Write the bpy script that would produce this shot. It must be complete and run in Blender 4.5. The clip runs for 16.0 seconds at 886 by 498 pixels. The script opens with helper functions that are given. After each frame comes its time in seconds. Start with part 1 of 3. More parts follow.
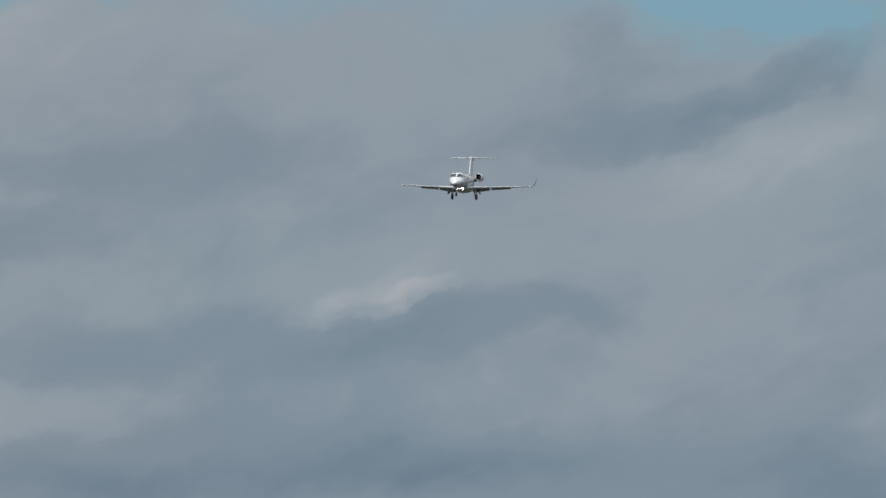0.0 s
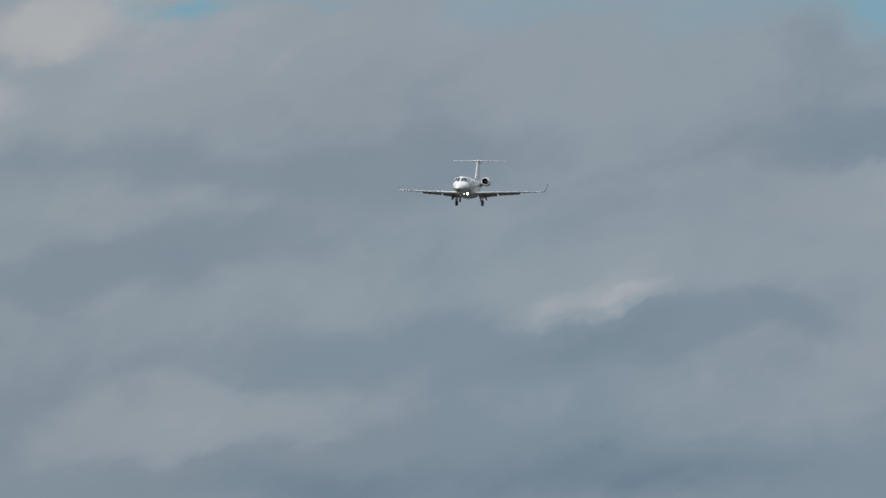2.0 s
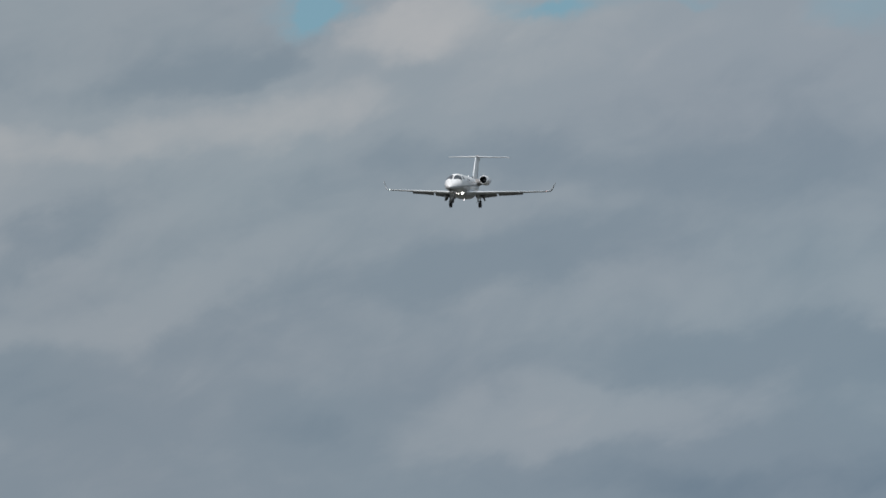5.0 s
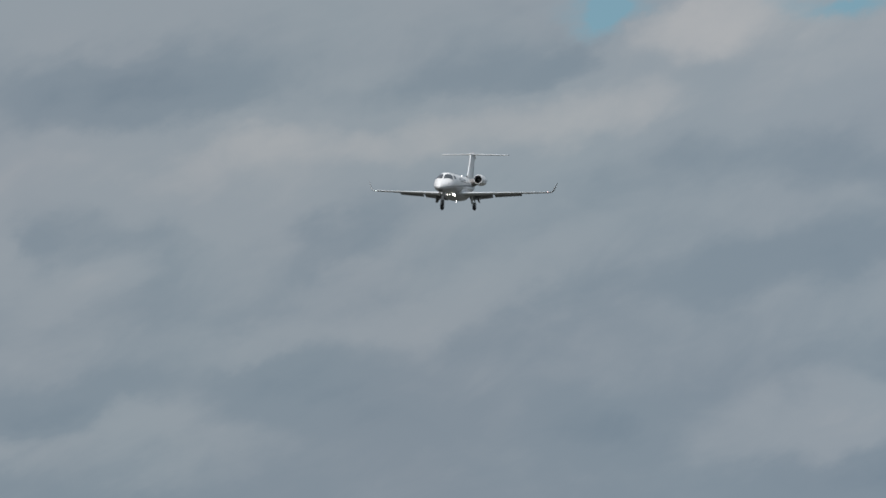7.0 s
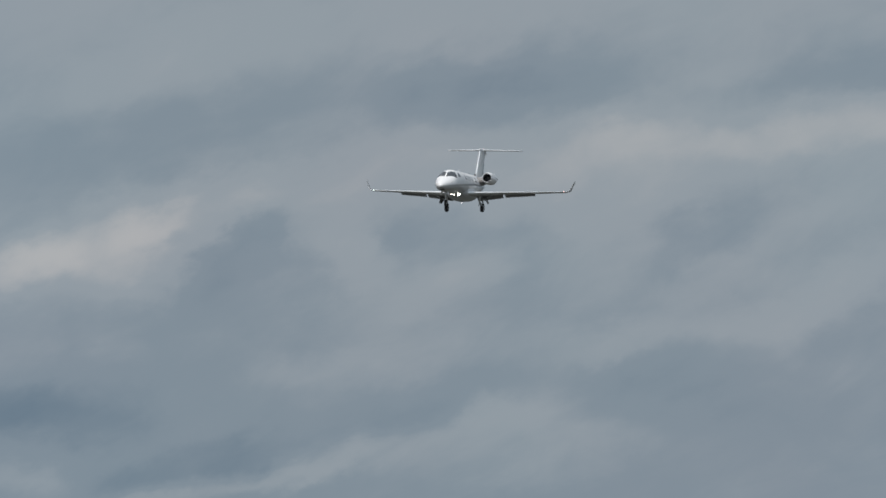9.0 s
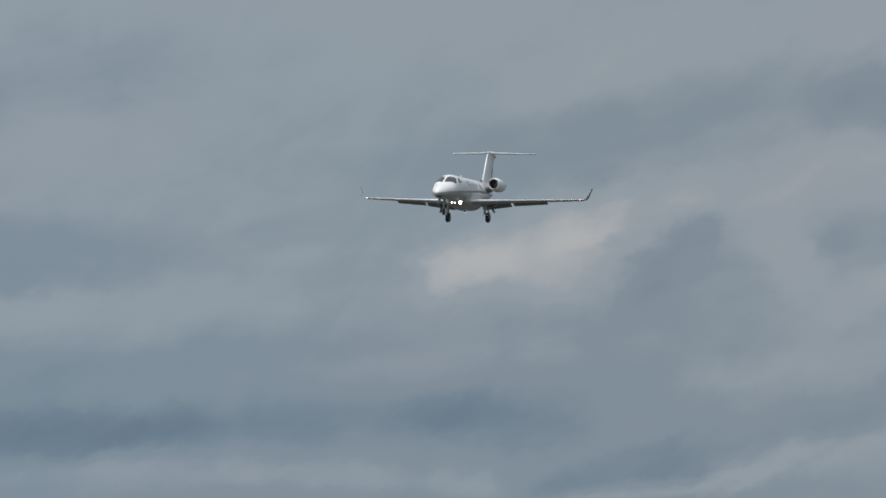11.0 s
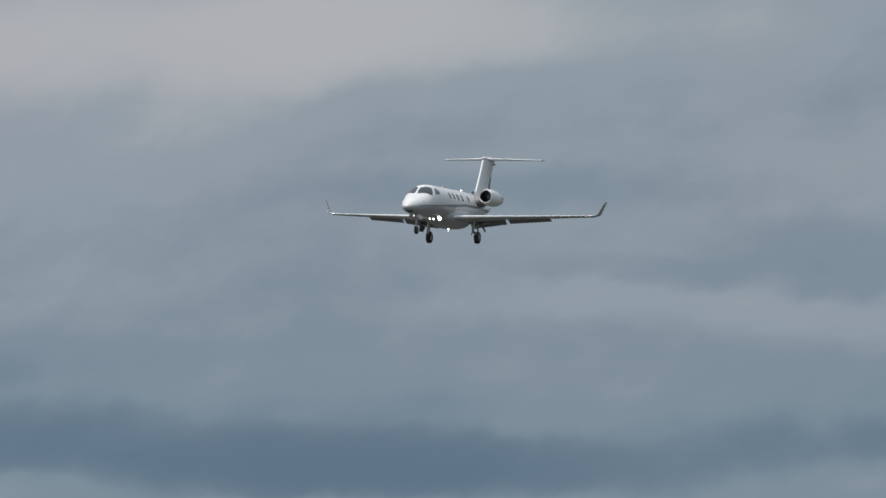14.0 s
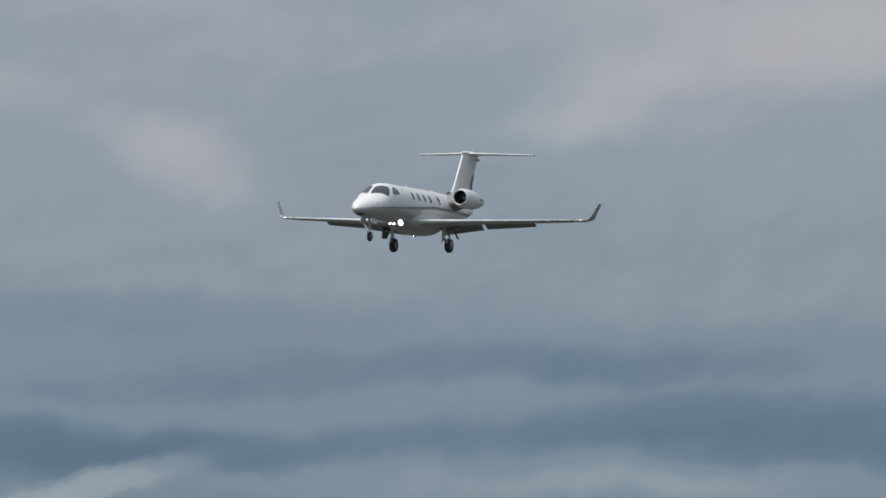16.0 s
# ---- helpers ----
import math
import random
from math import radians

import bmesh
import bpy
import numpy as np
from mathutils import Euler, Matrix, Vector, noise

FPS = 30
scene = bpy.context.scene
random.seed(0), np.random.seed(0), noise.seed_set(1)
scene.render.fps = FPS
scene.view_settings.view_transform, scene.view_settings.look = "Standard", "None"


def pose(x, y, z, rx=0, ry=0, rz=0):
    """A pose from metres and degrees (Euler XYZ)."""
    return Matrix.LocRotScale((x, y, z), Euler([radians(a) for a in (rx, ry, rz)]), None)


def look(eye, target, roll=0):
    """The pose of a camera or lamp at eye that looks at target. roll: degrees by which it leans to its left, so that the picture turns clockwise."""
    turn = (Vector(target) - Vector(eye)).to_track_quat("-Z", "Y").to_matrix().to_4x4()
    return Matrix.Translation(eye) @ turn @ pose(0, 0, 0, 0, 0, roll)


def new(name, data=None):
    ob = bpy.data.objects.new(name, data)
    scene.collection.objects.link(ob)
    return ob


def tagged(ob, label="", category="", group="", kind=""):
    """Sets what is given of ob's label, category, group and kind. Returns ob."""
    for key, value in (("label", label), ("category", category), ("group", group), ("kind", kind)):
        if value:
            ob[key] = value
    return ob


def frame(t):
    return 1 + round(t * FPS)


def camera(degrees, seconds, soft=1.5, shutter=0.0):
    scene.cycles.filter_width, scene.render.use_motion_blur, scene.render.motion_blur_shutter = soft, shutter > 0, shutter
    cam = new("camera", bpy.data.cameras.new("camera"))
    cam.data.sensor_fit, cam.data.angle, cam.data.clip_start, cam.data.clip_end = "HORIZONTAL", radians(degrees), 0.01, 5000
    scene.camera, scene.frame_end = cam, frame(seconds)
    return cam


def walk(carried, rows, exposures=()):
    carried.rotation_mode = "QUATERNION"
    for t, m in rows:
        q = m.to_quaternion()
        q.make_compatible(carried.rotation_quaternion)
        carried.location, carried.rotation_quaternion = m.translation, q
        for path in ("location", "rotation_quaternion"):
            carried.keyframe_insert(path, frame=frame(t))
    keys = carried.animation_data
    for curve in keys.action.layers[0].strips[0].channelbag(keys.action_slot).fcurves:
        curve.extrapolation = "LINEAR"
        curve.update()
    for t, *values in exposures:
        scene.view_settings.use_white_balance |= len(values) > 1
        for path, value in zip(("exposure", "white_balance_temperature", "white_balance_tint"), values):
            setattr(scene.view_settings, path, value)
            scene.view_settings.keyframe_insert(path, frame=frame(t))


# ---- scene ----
# A white twin-engined business jet on final approach under a broken overcast,
# filmed from the ground with a long lens that pans with it.
SECONDS = 16.0
EYE = (0.0, 0.0, 1.7)
cam = camera(3.9483, SECONDS, soft=1.65)


def aim(yaw, pitch):
    return pose(*EYE, 90 + pitch, 0, yaw)


CAMERA_ROWS = [
    (0.0, -0.0486, 2.5424),
    (0.5, 0.1743, 2.5465),
    (1.0, 0.4112, 2.5505),
    (1.5, 0.6615, 2.5558),
    (2.0, 0.9166, 2.5613),
    (2.5, 1.1771, 2.5688),
    (3.0, 1.4364, 2.5694),
    (3.5, 1.6969, 2.5660),
    (4.0, 1.9837, 2.5562),
    (4.5, 2.2692, 2.5518),
    (5.0, 2.5617, 2.5506),
    (5.5, 2.8653, 2.5509),
    (6.0, 3.1843, 2.5509),
    (6.5, 3.5230, 2.5488),
    (7.0, 3.8638, 2.5454),
    (7.5, 4.2534, 2.5407),
    (8.0, 4.6792, 2.5397),
    (8.5, 5.0899, 2.5343),
    (9.0, 5.4759, 2.5308),
    (9.5, 5.9119, 2.5287),
    (10.0, 6.3817, 2.5314),
    (10.5, 6.8840, 2.5378),
    (11.0, 7.4179, 2.5468),
    (11.5, 7.9826, 2.5573),
    (12.0, 8.5836, 2.5699),
    (12.5, 9.2129, 2.5776),
    (13.0, 9.8411, 2.5785),
    (13.5, 10.4983, 2.5741),
    (14.0, 11.2171, 2.5693),
    (14.5, 12.0113, 2.5635),
    (15.0, 12.8504, 2.5648),
    (15.5, 13.7160, 2.5606),
    (16.0, 14.6888, 2.5310),
]
walk(cam, [(t, aim(yaw, pitch)) for t, yaw, pitch in CAMERA_ROWS])

# ---- light: high veiled sun from behind the viewer's left shoulder, cloudy sky ----
SUN_FROM = Vector((-0.36, -0.54, 0.80)).normalized()
sun_data = bpy.data.lights.new("sun", "SUN")
sun_data.energy, sun_data.angle, sun_data.color = 2.25, radians(11.0), (1.0, 0.94, 0.86)
sun = new("sun", sun_data)
sun.matrix_world = look(SUN_FROM * 3000, (0, 0, 0))

world = bpy.data.worlds.new("sky")
scene.world = world
world.use_nodes = True
world.node_tree.nodes.clear()


def put(tree, kind, links=(), **values):
    """A shader node with its settings and its inputs: numbers are set, sockets are linked."""
    node = tree.nodes.new(kind)
    if "operation" in values:
        node.operation = values["operation"]
    if "use_clamp" in values:
        node.use_clamp = values["use_clamp"]
    if "vector_type" in values:
        node.vector_type = values["vector_type"]
    if "interpolation_type" in values:
        node.interpolation_type = values["interpolation_type"]
    if "blend_type" in values:
        node.blend_type = values["blend_type"]
    for key, value in dict(links).items():
        if isinstance(value, bpy.types.NodeSocket):
            tree.links.new(value, node.inputs[key])
        else:
            node.inputs[key].default_value = value
    return node


def calc(tree, operation, a, b=0.0, clamp=False):
    return put(tree, "ShaderNodeMath", {0: a, 1: b}, operation=operation, use_clamp=clamp).outputs[0]


def ramp(tree, value, stops):
    node = put(tree, "ShaderNodeValToRGB", {0: value})
    node.color_ramp.interpolation = "EASE"
    while len(node.color_ramp.elements) < len(stops):
        node.color_ramp.elements.new(0.5)
    for element, (at, colour) in zip(node.color_ramp.elements, stops):
        element.position, element.color = at, (*colour, 1)
    return node.outputs[0]


W = world.node_tree
toward = put(W, "ShaderNodeTexCoord").outputs["Generated"]
split = put(W, "ShaderNodeSeparateXYZ", {0: toward}).outputs
# degrees to the left of straight ahead and above the horizon
azimuth = calc(W, "MULTIPLY", calc(W, "ARCTAN2", calc(W, "MULTIPLY", split[0], -1.0), split[1]), 57.2958)
height = calc(W, "MULTIPLY", calc(W, "ARCSINE", split[2]), 57.2958)
flat = put(W, "ShaderNodeCombineXYZ", {0: azimuth, 1: height}).outputs[0]


def noise_at(scale, detail, rough, long=1.0, lean=0.0, shift=(0, 0, 0), warp=0.0):
    """Noise over the sky, drawn out along a line that leans up to the right."""
    mapped = put(W, "ShaderNodeMapping", {0: flat, 1: shift, 2: (0, 0, radians(-lean)), 3: (long, 1.0, 1.0)}, vector_type="TEXTURE").outputs[0]
    return put(W, "ShaderNodeTexNoise", {"Vector": mapped, "Scale": scale, "Detail": detail, "Roughness": rough, "Distortion": warp})


# ragged edges: every bank of cloud is looked up at a point pushed about by noise
push = noise_at(3.0, 6, 0.57, long=1.5, lean=18, shift=(3.1, 7.7, 0)).outputs["Color"]
push = put(W, "ShaderNodeVectorMath", {0: push, 1: (0.5, 0.5, 0.5)}, operation="SUBTRACT").outputs[0]
push = put(W, "ShaderNodeVectorMath", {0: push, 1: (0.52, 0.36, 0)}, operation="MULTIPLY").outputs[0]
# the cloud lies in calm level layers towards the left end of the pan
leftward = put(W, "ShaderNodeMapRange", {0: azimuth, 1: 6.0, 2: 9.5, 3: 0.0, 4: 1.0}).outputs[0]
calm = put(W, "ShaderNodeMapRange", {0: azimuth, 1: 7.0, 2: 11.0, 3: 1.0, 4: 0.55}).outputs[0]
push = put(W, "ShaderNodeVectorMath", {0: push, 3: calm}, operation="SCALE").outputs[0]
ragged = put(W, "ShaderNodeVectorMath", {0: flat, 1: push}, operation="ADD").outputs[0]


def bank(at, tall, wide, high, tilt, amount, field, crisp=0.0):
    """Adds one soft bank of cloud (or, with a minus, of shade) round a direction in the sky, in degrees; a crisp one has a firmer edge; the sum rides in the field's z."""
    local = put(W, "ShaderNodeMapping", {0: field, 1: (at, tall, 0), 2: (0, 0, radians(tilt)), 3: (wide, high, 1e6)}, vector_type="TEXTURE").outputs[0]
    far = put(W, "ShaderNodeVectorMath", {0: local}, operation="LENGTH").outputs["Value"]
    soft = put(W, "ShaderNodeMapRange", {0: far, 1: 1.35 - 0.25 * crisp, 2: crisp, 3: 0.0, 4: amount}, interpolation_type="SMOOTHERSTEP").outputs[0]
    rise = put(W, "ShaderNodeCombineXYZ", {2: soft}).outputs[0]
    return put(W, "ShaderNodeVectorMath", {0: field, 1: rise}, operation="ADD").outputs[0]


tone = ragged
tone = bank(0.31, 2.32, 0.38, 0.14, -28, 0.29, tone)
tone = bank(0.07, 2.39, 0.23, 0.08, -20, 0.28, tone, 0.3)
tone = bank(0.44, 2.23, 0.14, 0.10, -40, 0.14, tone)
tone = bank(0.52, 2.41, 0.59, 0.20, -15, 0.12, tone)
tone = bank(0.05, 2.54, 0.28, 0.12, -0, 0.12, tone)
tone = bank(0.01, 2.21, 0.70, 0.16, -12, -0.22, tone, 0.3)
tone = bank(-0.67, 2.29, 0.26, 0.10, 22, -0.19, tone)
tone = bank(0.62, 2.09, 0.45, 0.14, -10, -0.14, tone)
tone = bank(-0.01, 1.58, 1.05, 0.17, -0, -0.25, tone)
tone = bank(-1.88, 1.51, 0.77, 0.20, -0, -0.31, tone)
tone = bank(1.17, 1.47, 1.05, 0.14, -0, -0.17, tone)
tone = bank(1.67, 1.79, 0.80, 0.17, -8, 0.22, tone)
tone = bank(1.77, 2.14, 0.38, 0.27, -0, -0.10, tone)
tone = bank(-1.22, 2.82, 1.15, 0.26, -15, 0.19, tone)
tone = bank(-1.75, 3.06, 0.63, 0.19, -25, 0.14, tone)
tone = bank(-1.42, 2.14, 0.91, 0.41, -0, 0.08, tone)
tone = bank(-0.97, 3.09, 0.77, 0.15, -10, -0.24, tone)
tone = bank(-1.47, 3.24, 0.70, 0.15, -25, -0.18, tone)
tone = bank(-0.74, 3.43, 0.26, 0.20, -0, -0.11, tone)
tone = bank(-1.75, 3.40, 0.35, 0.15, -20, -0.17, tone)
tone = bank(0.92, 2.97, 1.22, 0.20, -5, -0.11, tone)
tone = bank(1.62, 3.50, 0.56, 0.20, -20, 0.11, tone)
tone = bank(0.87, 3.55, 0.31, 0.20, -20, 0.10, tone)
tone = bank(-0.79, 2.62, 0.52, 0.12, -5, -0.11, tone)
tone = bank(-0.34, 1.89, 0.91, 0.17, -8, 0.06, tone)
tone = bank(2.73, 3.53, 0.59, 0.15, -25, 0.24, tone)
tone = bank(3.21, 3.12, 0.52, 0.22, -10, 0.17, tone)
tone = bank(2.53, 3.30, 0.73, 0.20, -25, 0.08, tone)
tone = bank(3.26, 3.40, 0.31, 0.13, -20, -0.12, tone)
tone = bank(2.28, 2.95, 0.91, 0.16, 8, -0.13, tone)
tone = bank(1.85, 2.57, 0.87, 0.17, -0, -0.11, tone)
tone = bank(2.43, 2.45, 0.52, 0.13, -10, -0.07, tone)
tone = bank(1.60, 2.24, 0.73, 0.24, -0, 0.08, tone)
tone = bank(2.28, 1.77, 0.91, 0.20, -12, 0.23, tone)
tone = bank(3.21, 1.74, 0.42, 0.20, 15, -0.23, tone)
tone = bank(1.27, 2.11, 0.70, 0.13, -8, -0.14, tone)
tone = bank(3.16, 2.50, 0.56, 0.24, -0, 0.07, tone)
tone = bank(2.00, 3.60, 0.42, 0.14, -10, 0.07, tone)
tone = bank(2.65, 3.53, 0.63, 0.19, -15, 0.26, tone)
tone = bank(2.20, 3.33, 0.52, 0.20, -30, 0.11, tone)
tone = bank(3.68, 3.33, 0.80, 0.16, -12, -0.19, tone)
tone = bank(2.85, 3.38, 0.42, 0.11, -5, -0.12, tone)
tone = bank(5.17, 3.26, 0.73, 0.22, -10, -0.26, tone)
tone = bank(4.36, 3.51, 0.52, 0.17, -0, -0.07, tone)
tone = bank(4.92, 2.92, 0.66, 0.19, -18, 0.26, tone)
tone = bank(4.49, 3.03, 0.45, 0.13, -0, 0.14, tone)
tone = bank(3.78, 3.08, 0.70, 0.14, -8, 0.23, tone)
tone = bank(3.18, 3.08, 0.42, 0.16, -15, 0.18, tone)
tone = bank(4.67, 2.75, 0.45, 0.16, -30, 0.14, tone)
tone = bank(4.09, 2.75, 0.52, 0.16, -25, -0.12, tone)
tone = bank(4.36, 2.57, 0.38, 0.12, -30, -0.11, tone)
tone = bank(5.22, 2.55, 0.35, 0.13, -5, -0.12, tone)
tone = bank(5.35, 2.42, 0.31, 0.13, -20, 0.10, tone)
tone = bank(3.78, 2.32, 0.66, 0.17, -25, 0.24, tone)
tone = bank(4.26, 2.43, 0.52, 0.14, -15, 0.06, tone)
tone = bank(4.77, 2.10, 0.49, 0.11, -15, 0.14, tone)
tone = bank(4.44, 1.99, 0.63, 0.14, -15, -0.20, tone)
tone = bank(4.14, 1.84, 0.56, 0.19, -0, -0.16, tone)
tone = bank(3.46, 2.15, 0.56, 0.13, -20, -0.10, tone)
tone = bank(5.12, 1.80, 0.45, 0.14, -5, 0.11, tone)
tone = bank(5.04, 1.59, 0.70, 0.19, -10, 0.17, tone)
tone = bank(2.48, 2.47, 0.91, 0.19, -8, -0.19, tone)
tone = bank(1.97, 2.93, 0.70, 0.31, -0, -0.06, tone)
tone = bank(2.73, 2.05, 0.70, 0.14, -10, 0.05, tone)
tone = bank(6.97, 2.56, 0.52, 0.18, -10, 0.30, tone, 0.3)
tone = bank(6.95, 2.37, 0.38, 0.12, -10, 0.19, tone)
tone = bank(7.35, 2.43, 0.35, 0.14, -15, 0.14, tone)
tone = bank(6.61, 2.71, 0.49, 0.10, -25, 0.19, tone)
tone = bank(5.89, 2.87, 0.73, 0.16, -15, 0.18, tone)
tone = bank(5.94, 2.67, 0.28, 0.19, -55, 0.12, tone)
tone = bank(6.69, 3.06, 1.22, 0.24, -15, -0.14, tone)
tone = bank(5.18, 3.26, 0.91, 0.17, -5, -0.12, tone)
tone = bank(5.59, 3.52, 0.31, 0.20, -0, 0.07, tone)
tone = bank(6.27, 3.54, 0.42, 0.17, -0, 0.06, tone)
tone = bank(6.37, 2.51, 0.37, 0.16, -40, -0.21, tone, 0.3)
tone = bank(6.49, 2.23, 0.56, 0.17, -10, -0.10, tone)
tone = bank(5.71, 2.56, 0.21, 0.14, -50, -0.11, tone)
tone = bank(5.91, 2.46, 0.12, 0.24, -65, 0.14, tone)
tone = bank(6.08, 2.38, 0.17, 0.20, -60, -0.07, tone)
tone = bank(5.54, 2.62, 0.42, 0.10, -25, -0.08, tone)
tone = bank(5.51, 2.33, 0.45, 0.14, -25, 0.12, tone)
tone = bank(6.04, 2.05, 0.52, 0.10, -10, 0.11, tone)
tone = bank(5.46, 2.07, 0.73, 0.12, -10, 0.10, tone)
tone = bank(7.20, 1.78, 0.56, 0.19, -5, -0.28, tone)
tone = bank(6.57, 1.57, 0.63, 0.13, -8, -0.26, tone, 0.3)
tone = bank(6.82, 2.00, 0.56, 0.13, -0, -0.13, tone)
tone = bank(5.69, 1.82, 0.73, 0.12, -10, -0.16, tone)
tone = bank(5.96, 1.63, 0.45, 0.10, -18, 0.24, tone)
tone = bank(6.49, 1.46, 0.87, 0.09, -12, 0.22, tone)
tone = bank(5.44, 1.70, 0.56, 0.12, -15, 0.12, tone)
tone = bank(7.20, 1.50, 0.28, 0.12, -0, 0.10, tone)
tone = bank(6.93, 2.57, 0.39, 0.23, -12, 0.17, tone)
tone = bank(7.31, 2.48, 0.25, 0.13, -15, 0.20, tone)
tone = bank(6.81, 2.69, 0.22, 0.14, -20, 0.17, tone)
tone = bank(10.18, 1.69, 0.78, 0.20, -0, -0.14, tone)
tone = bank(13.43, 1.81, 1.34, 0.20, -0, -0.14, tone)
tone = bank(8.19, 1.77, 1.26, 0.20, -3, -0.31, tone)
tone = bank(9.20, 1.72, 1.05, 0.16, -2, -0.28, tone)
tone = bank(9.58, 2.56, 0.91, 0.20, 3, -0.20, tone)
tone = bank(8.75, 2.56, 0.45, 0.16, -0, -0.08, tone)
tone = bank(8.82, 2.28, 1.08, 0.16, -3, 0.14, tone)
tone = bank(9.58, 2.22, 0.70, 0.13, -0, 0.08, tone)
tone = bank(8.02, 2.53, 0.23, 0.08, -10, 0.10, tone)
tone = bank(9.05, 3.03, 0.26, 0.12, -10, 0.10, tone)
tone = bank(8.70, 1.52, 0.91, 0.10, -0, 0.14, tone)
tone = bank(7.69, 1.52, 0.70, 0.08, -0, 0.14, tone)
tone = bank(8.55, 2.04, 0.91, 0.10, -5, -0.11, tone)
tone = bank(6.68, 3.39, 0.73, 0.20, -10, 0.11, tone)
tone = bank(6.96, 3.08, 0.63, 0.17, -10, -0.04, tone)
tone = bank(9.76, 3.52, 0.49, 0.27, -0, 0.11, tone)
tone = bank(6.88, 2.06, 0.56, 0.17, -10, 0.07, tone)
tone = bank(11.31, 3.59, 1.09, 0.24, -0, 0.17, tone)
tone = bank(10.30, 3.49, 1.09, 0.20, -0, 0.08, tone)
tone = bank(10.98, 2.83, 1.26, 0.13, -0, -0.20, tone)
tone = bank(9.90, 2.44, 1.26, 0.10, 3, -0.15, tone, 0.3)
tone = bank(10.56, 2.32, 1.47, 0.12, -2, 0.17, tone)
tone = bank(11.19, 1.62, 1.93, 0.19, 3, -0.41, tone)
tone = bank(11.44, 1.87, 0.88, 0.16, -0, -0.20, tone)
tone = bank(11.90, 3.52, 1.38, 0.29, -5, 0.59, tone)
tone = bank(12.17, 3.22, 0.84, 0.20, -20, 0.17, tone)
tone = bank(13.13, 3.52, 0.88, 0.26, -20, 0.21, tone)
tone = bank(13.73, 3.60, 0.63, 0.20, -0, 0.11, tone)
tone = bank(13.48, 3.26, 0.63, 0.14, -20, -0.10, tone)
tone = bank(11.59, 3.06, 1.09, 0.10, -3, -0.04, tone)
tone = bank(13.61, 2.04, 1.26, 0.19, -2, -0.21, tone)
tone = bank(12.47, 2.10, 1.05, 0.12, -0, -0.08, tone)
tone = bank(12.22, 1.63, 1.76, 0.17, -0, -0.36, tone)
tone = bank(11.47, 1.53, 1.09, 0.12, -0, -0.31, tone)
tone = bank(13.48, 1.66, 0.92, 0.10, -0, -0.21, tone)
tone = bank(13.61, 1.51, 1.09, 0.08, -0, 0.11, tone)
tone = bank(15.79, 2.89, 0.46, 0.26, 25, 0.31, tone)
tone = bank(16.34, 3.14, 0.67, 0.16, 20, 0.14, tone)
tone = bank(13.96, 3.21, 0.40, 0.26, -10, 0.31, tone)
tone = bank(13.26, 3.34, 0.84, 0.32, -20, 0.18, tone)
tone = bank(14.25, 3.07, 0.50, 0.14, -0, 0.14, tone)
tone = bank(14.77, 3.20, 0.92, 0.19, -8, -0.11, tone)
tone = bank(15.91, 2.48, 1.26, 0.19, -0, 0.10, tone)
tone = bank(16.16, 2.23, 1.26, 0.13, 3, -0.22, tone)
tone = bank(14.65, 2.02, 1.76, 0.12, -0, -0.32, tone)
tone = bank(15.91, 1.90, 1.34, 0.10, -0, -0.24, tone)
tone = bank(16.36, 1.65, 0.97, 0.14, 3, -0.62, tone)
tone = bank(15.10, 1.65, 1.34, 0.11, -2, -0.31, tone)
tone = bank(13.39, 1.79, 1.34, 0.13, -2, -0.31, tone)
tone = bank(14.85, 1.86, 1.26, 0.08, -3, 0.08, tone)
tone = bank(16.29, 1.48, 0.76, 0.09, -12, 0.63, tone, 0.3)
tone = bank(14.90, 1.47, 1.05, 0.10, -0, 0.24, tone)
tone = bank(13.52, 1.47, 1.09, 0.11, -0, 0.17, tone)
tone = bank(11.63, 3.57, 0.97, 0.26, -5, 0.14, tone)
tone = bank(4.18, 2.81, 0.98, 0.38, -10, 0.08, tone)
tone = bank(1.38, 1.61, 2.80, 0.27, -0, -0.11, tone)
tone = bank(11.72, 2.06, 1.26, 0.20, -0, 0.06, tone)
tone = bank(9.33, 3.42, 1.22, 0.38, -0, -0.13, tone)
tone = bank(9.45, 1.78, 1.12, 0.31, -0, -0.13, tone)
tone = bank(6.36, 2.72, 0.28, 0.10, -30, 0.21, tone)
tone = bank(7.29, 2.43, 0.31, 0.10, -20, 0.17, tone)
tone = bank(1.94, 2.41, 1.05, 0.34, -0, 0.08, tone)
tone = bank(4.26, 3.02, 0.91, 0.27, -8, 0.07, tone)
tone = bank(-1.22, 3.22, 1.22, 0.31, -10, -0.08, tone)
tone = bank(6.57, 3.34, 1.92, 0.58, -8, -0.10, tone)
gap = put(W, "ShaderNodeVectorMath", {0: tone, 1: (1, 1, 0)}, operation="MULTIPLY").outputs[0]
gap = bank(-1.42, 3.51, 0.62, 0.14, -0, 0.35, gap)
gap = bank(-0.38, 3.62, 0.59, 0.13, -0, 0.35, gap)
gap = bank(-1.40, 3.62, 0.92, 0.12, 4, 1.25, gap)
gap = bank(-1.96, 3.50, 0.25, 0.20, -0, 0.55, gap)
gap = bank(-1.05, 3.51, 0.21, 0.13, -0, 0.45, gap)
gap = bank(0.77, 3.61, 0.20, 0.08, -0, 0.35, gap)
gap = bank(2.03, 3.63, 0.25, 0.07, -0, 0.50, gap)
gap = bank(1.50, 3.66, 0.22, 0.04, -0, 0.35, gap)
gap = bank(3.13, 3.62, 0.25, 0.08, -0, 0.60, gap)
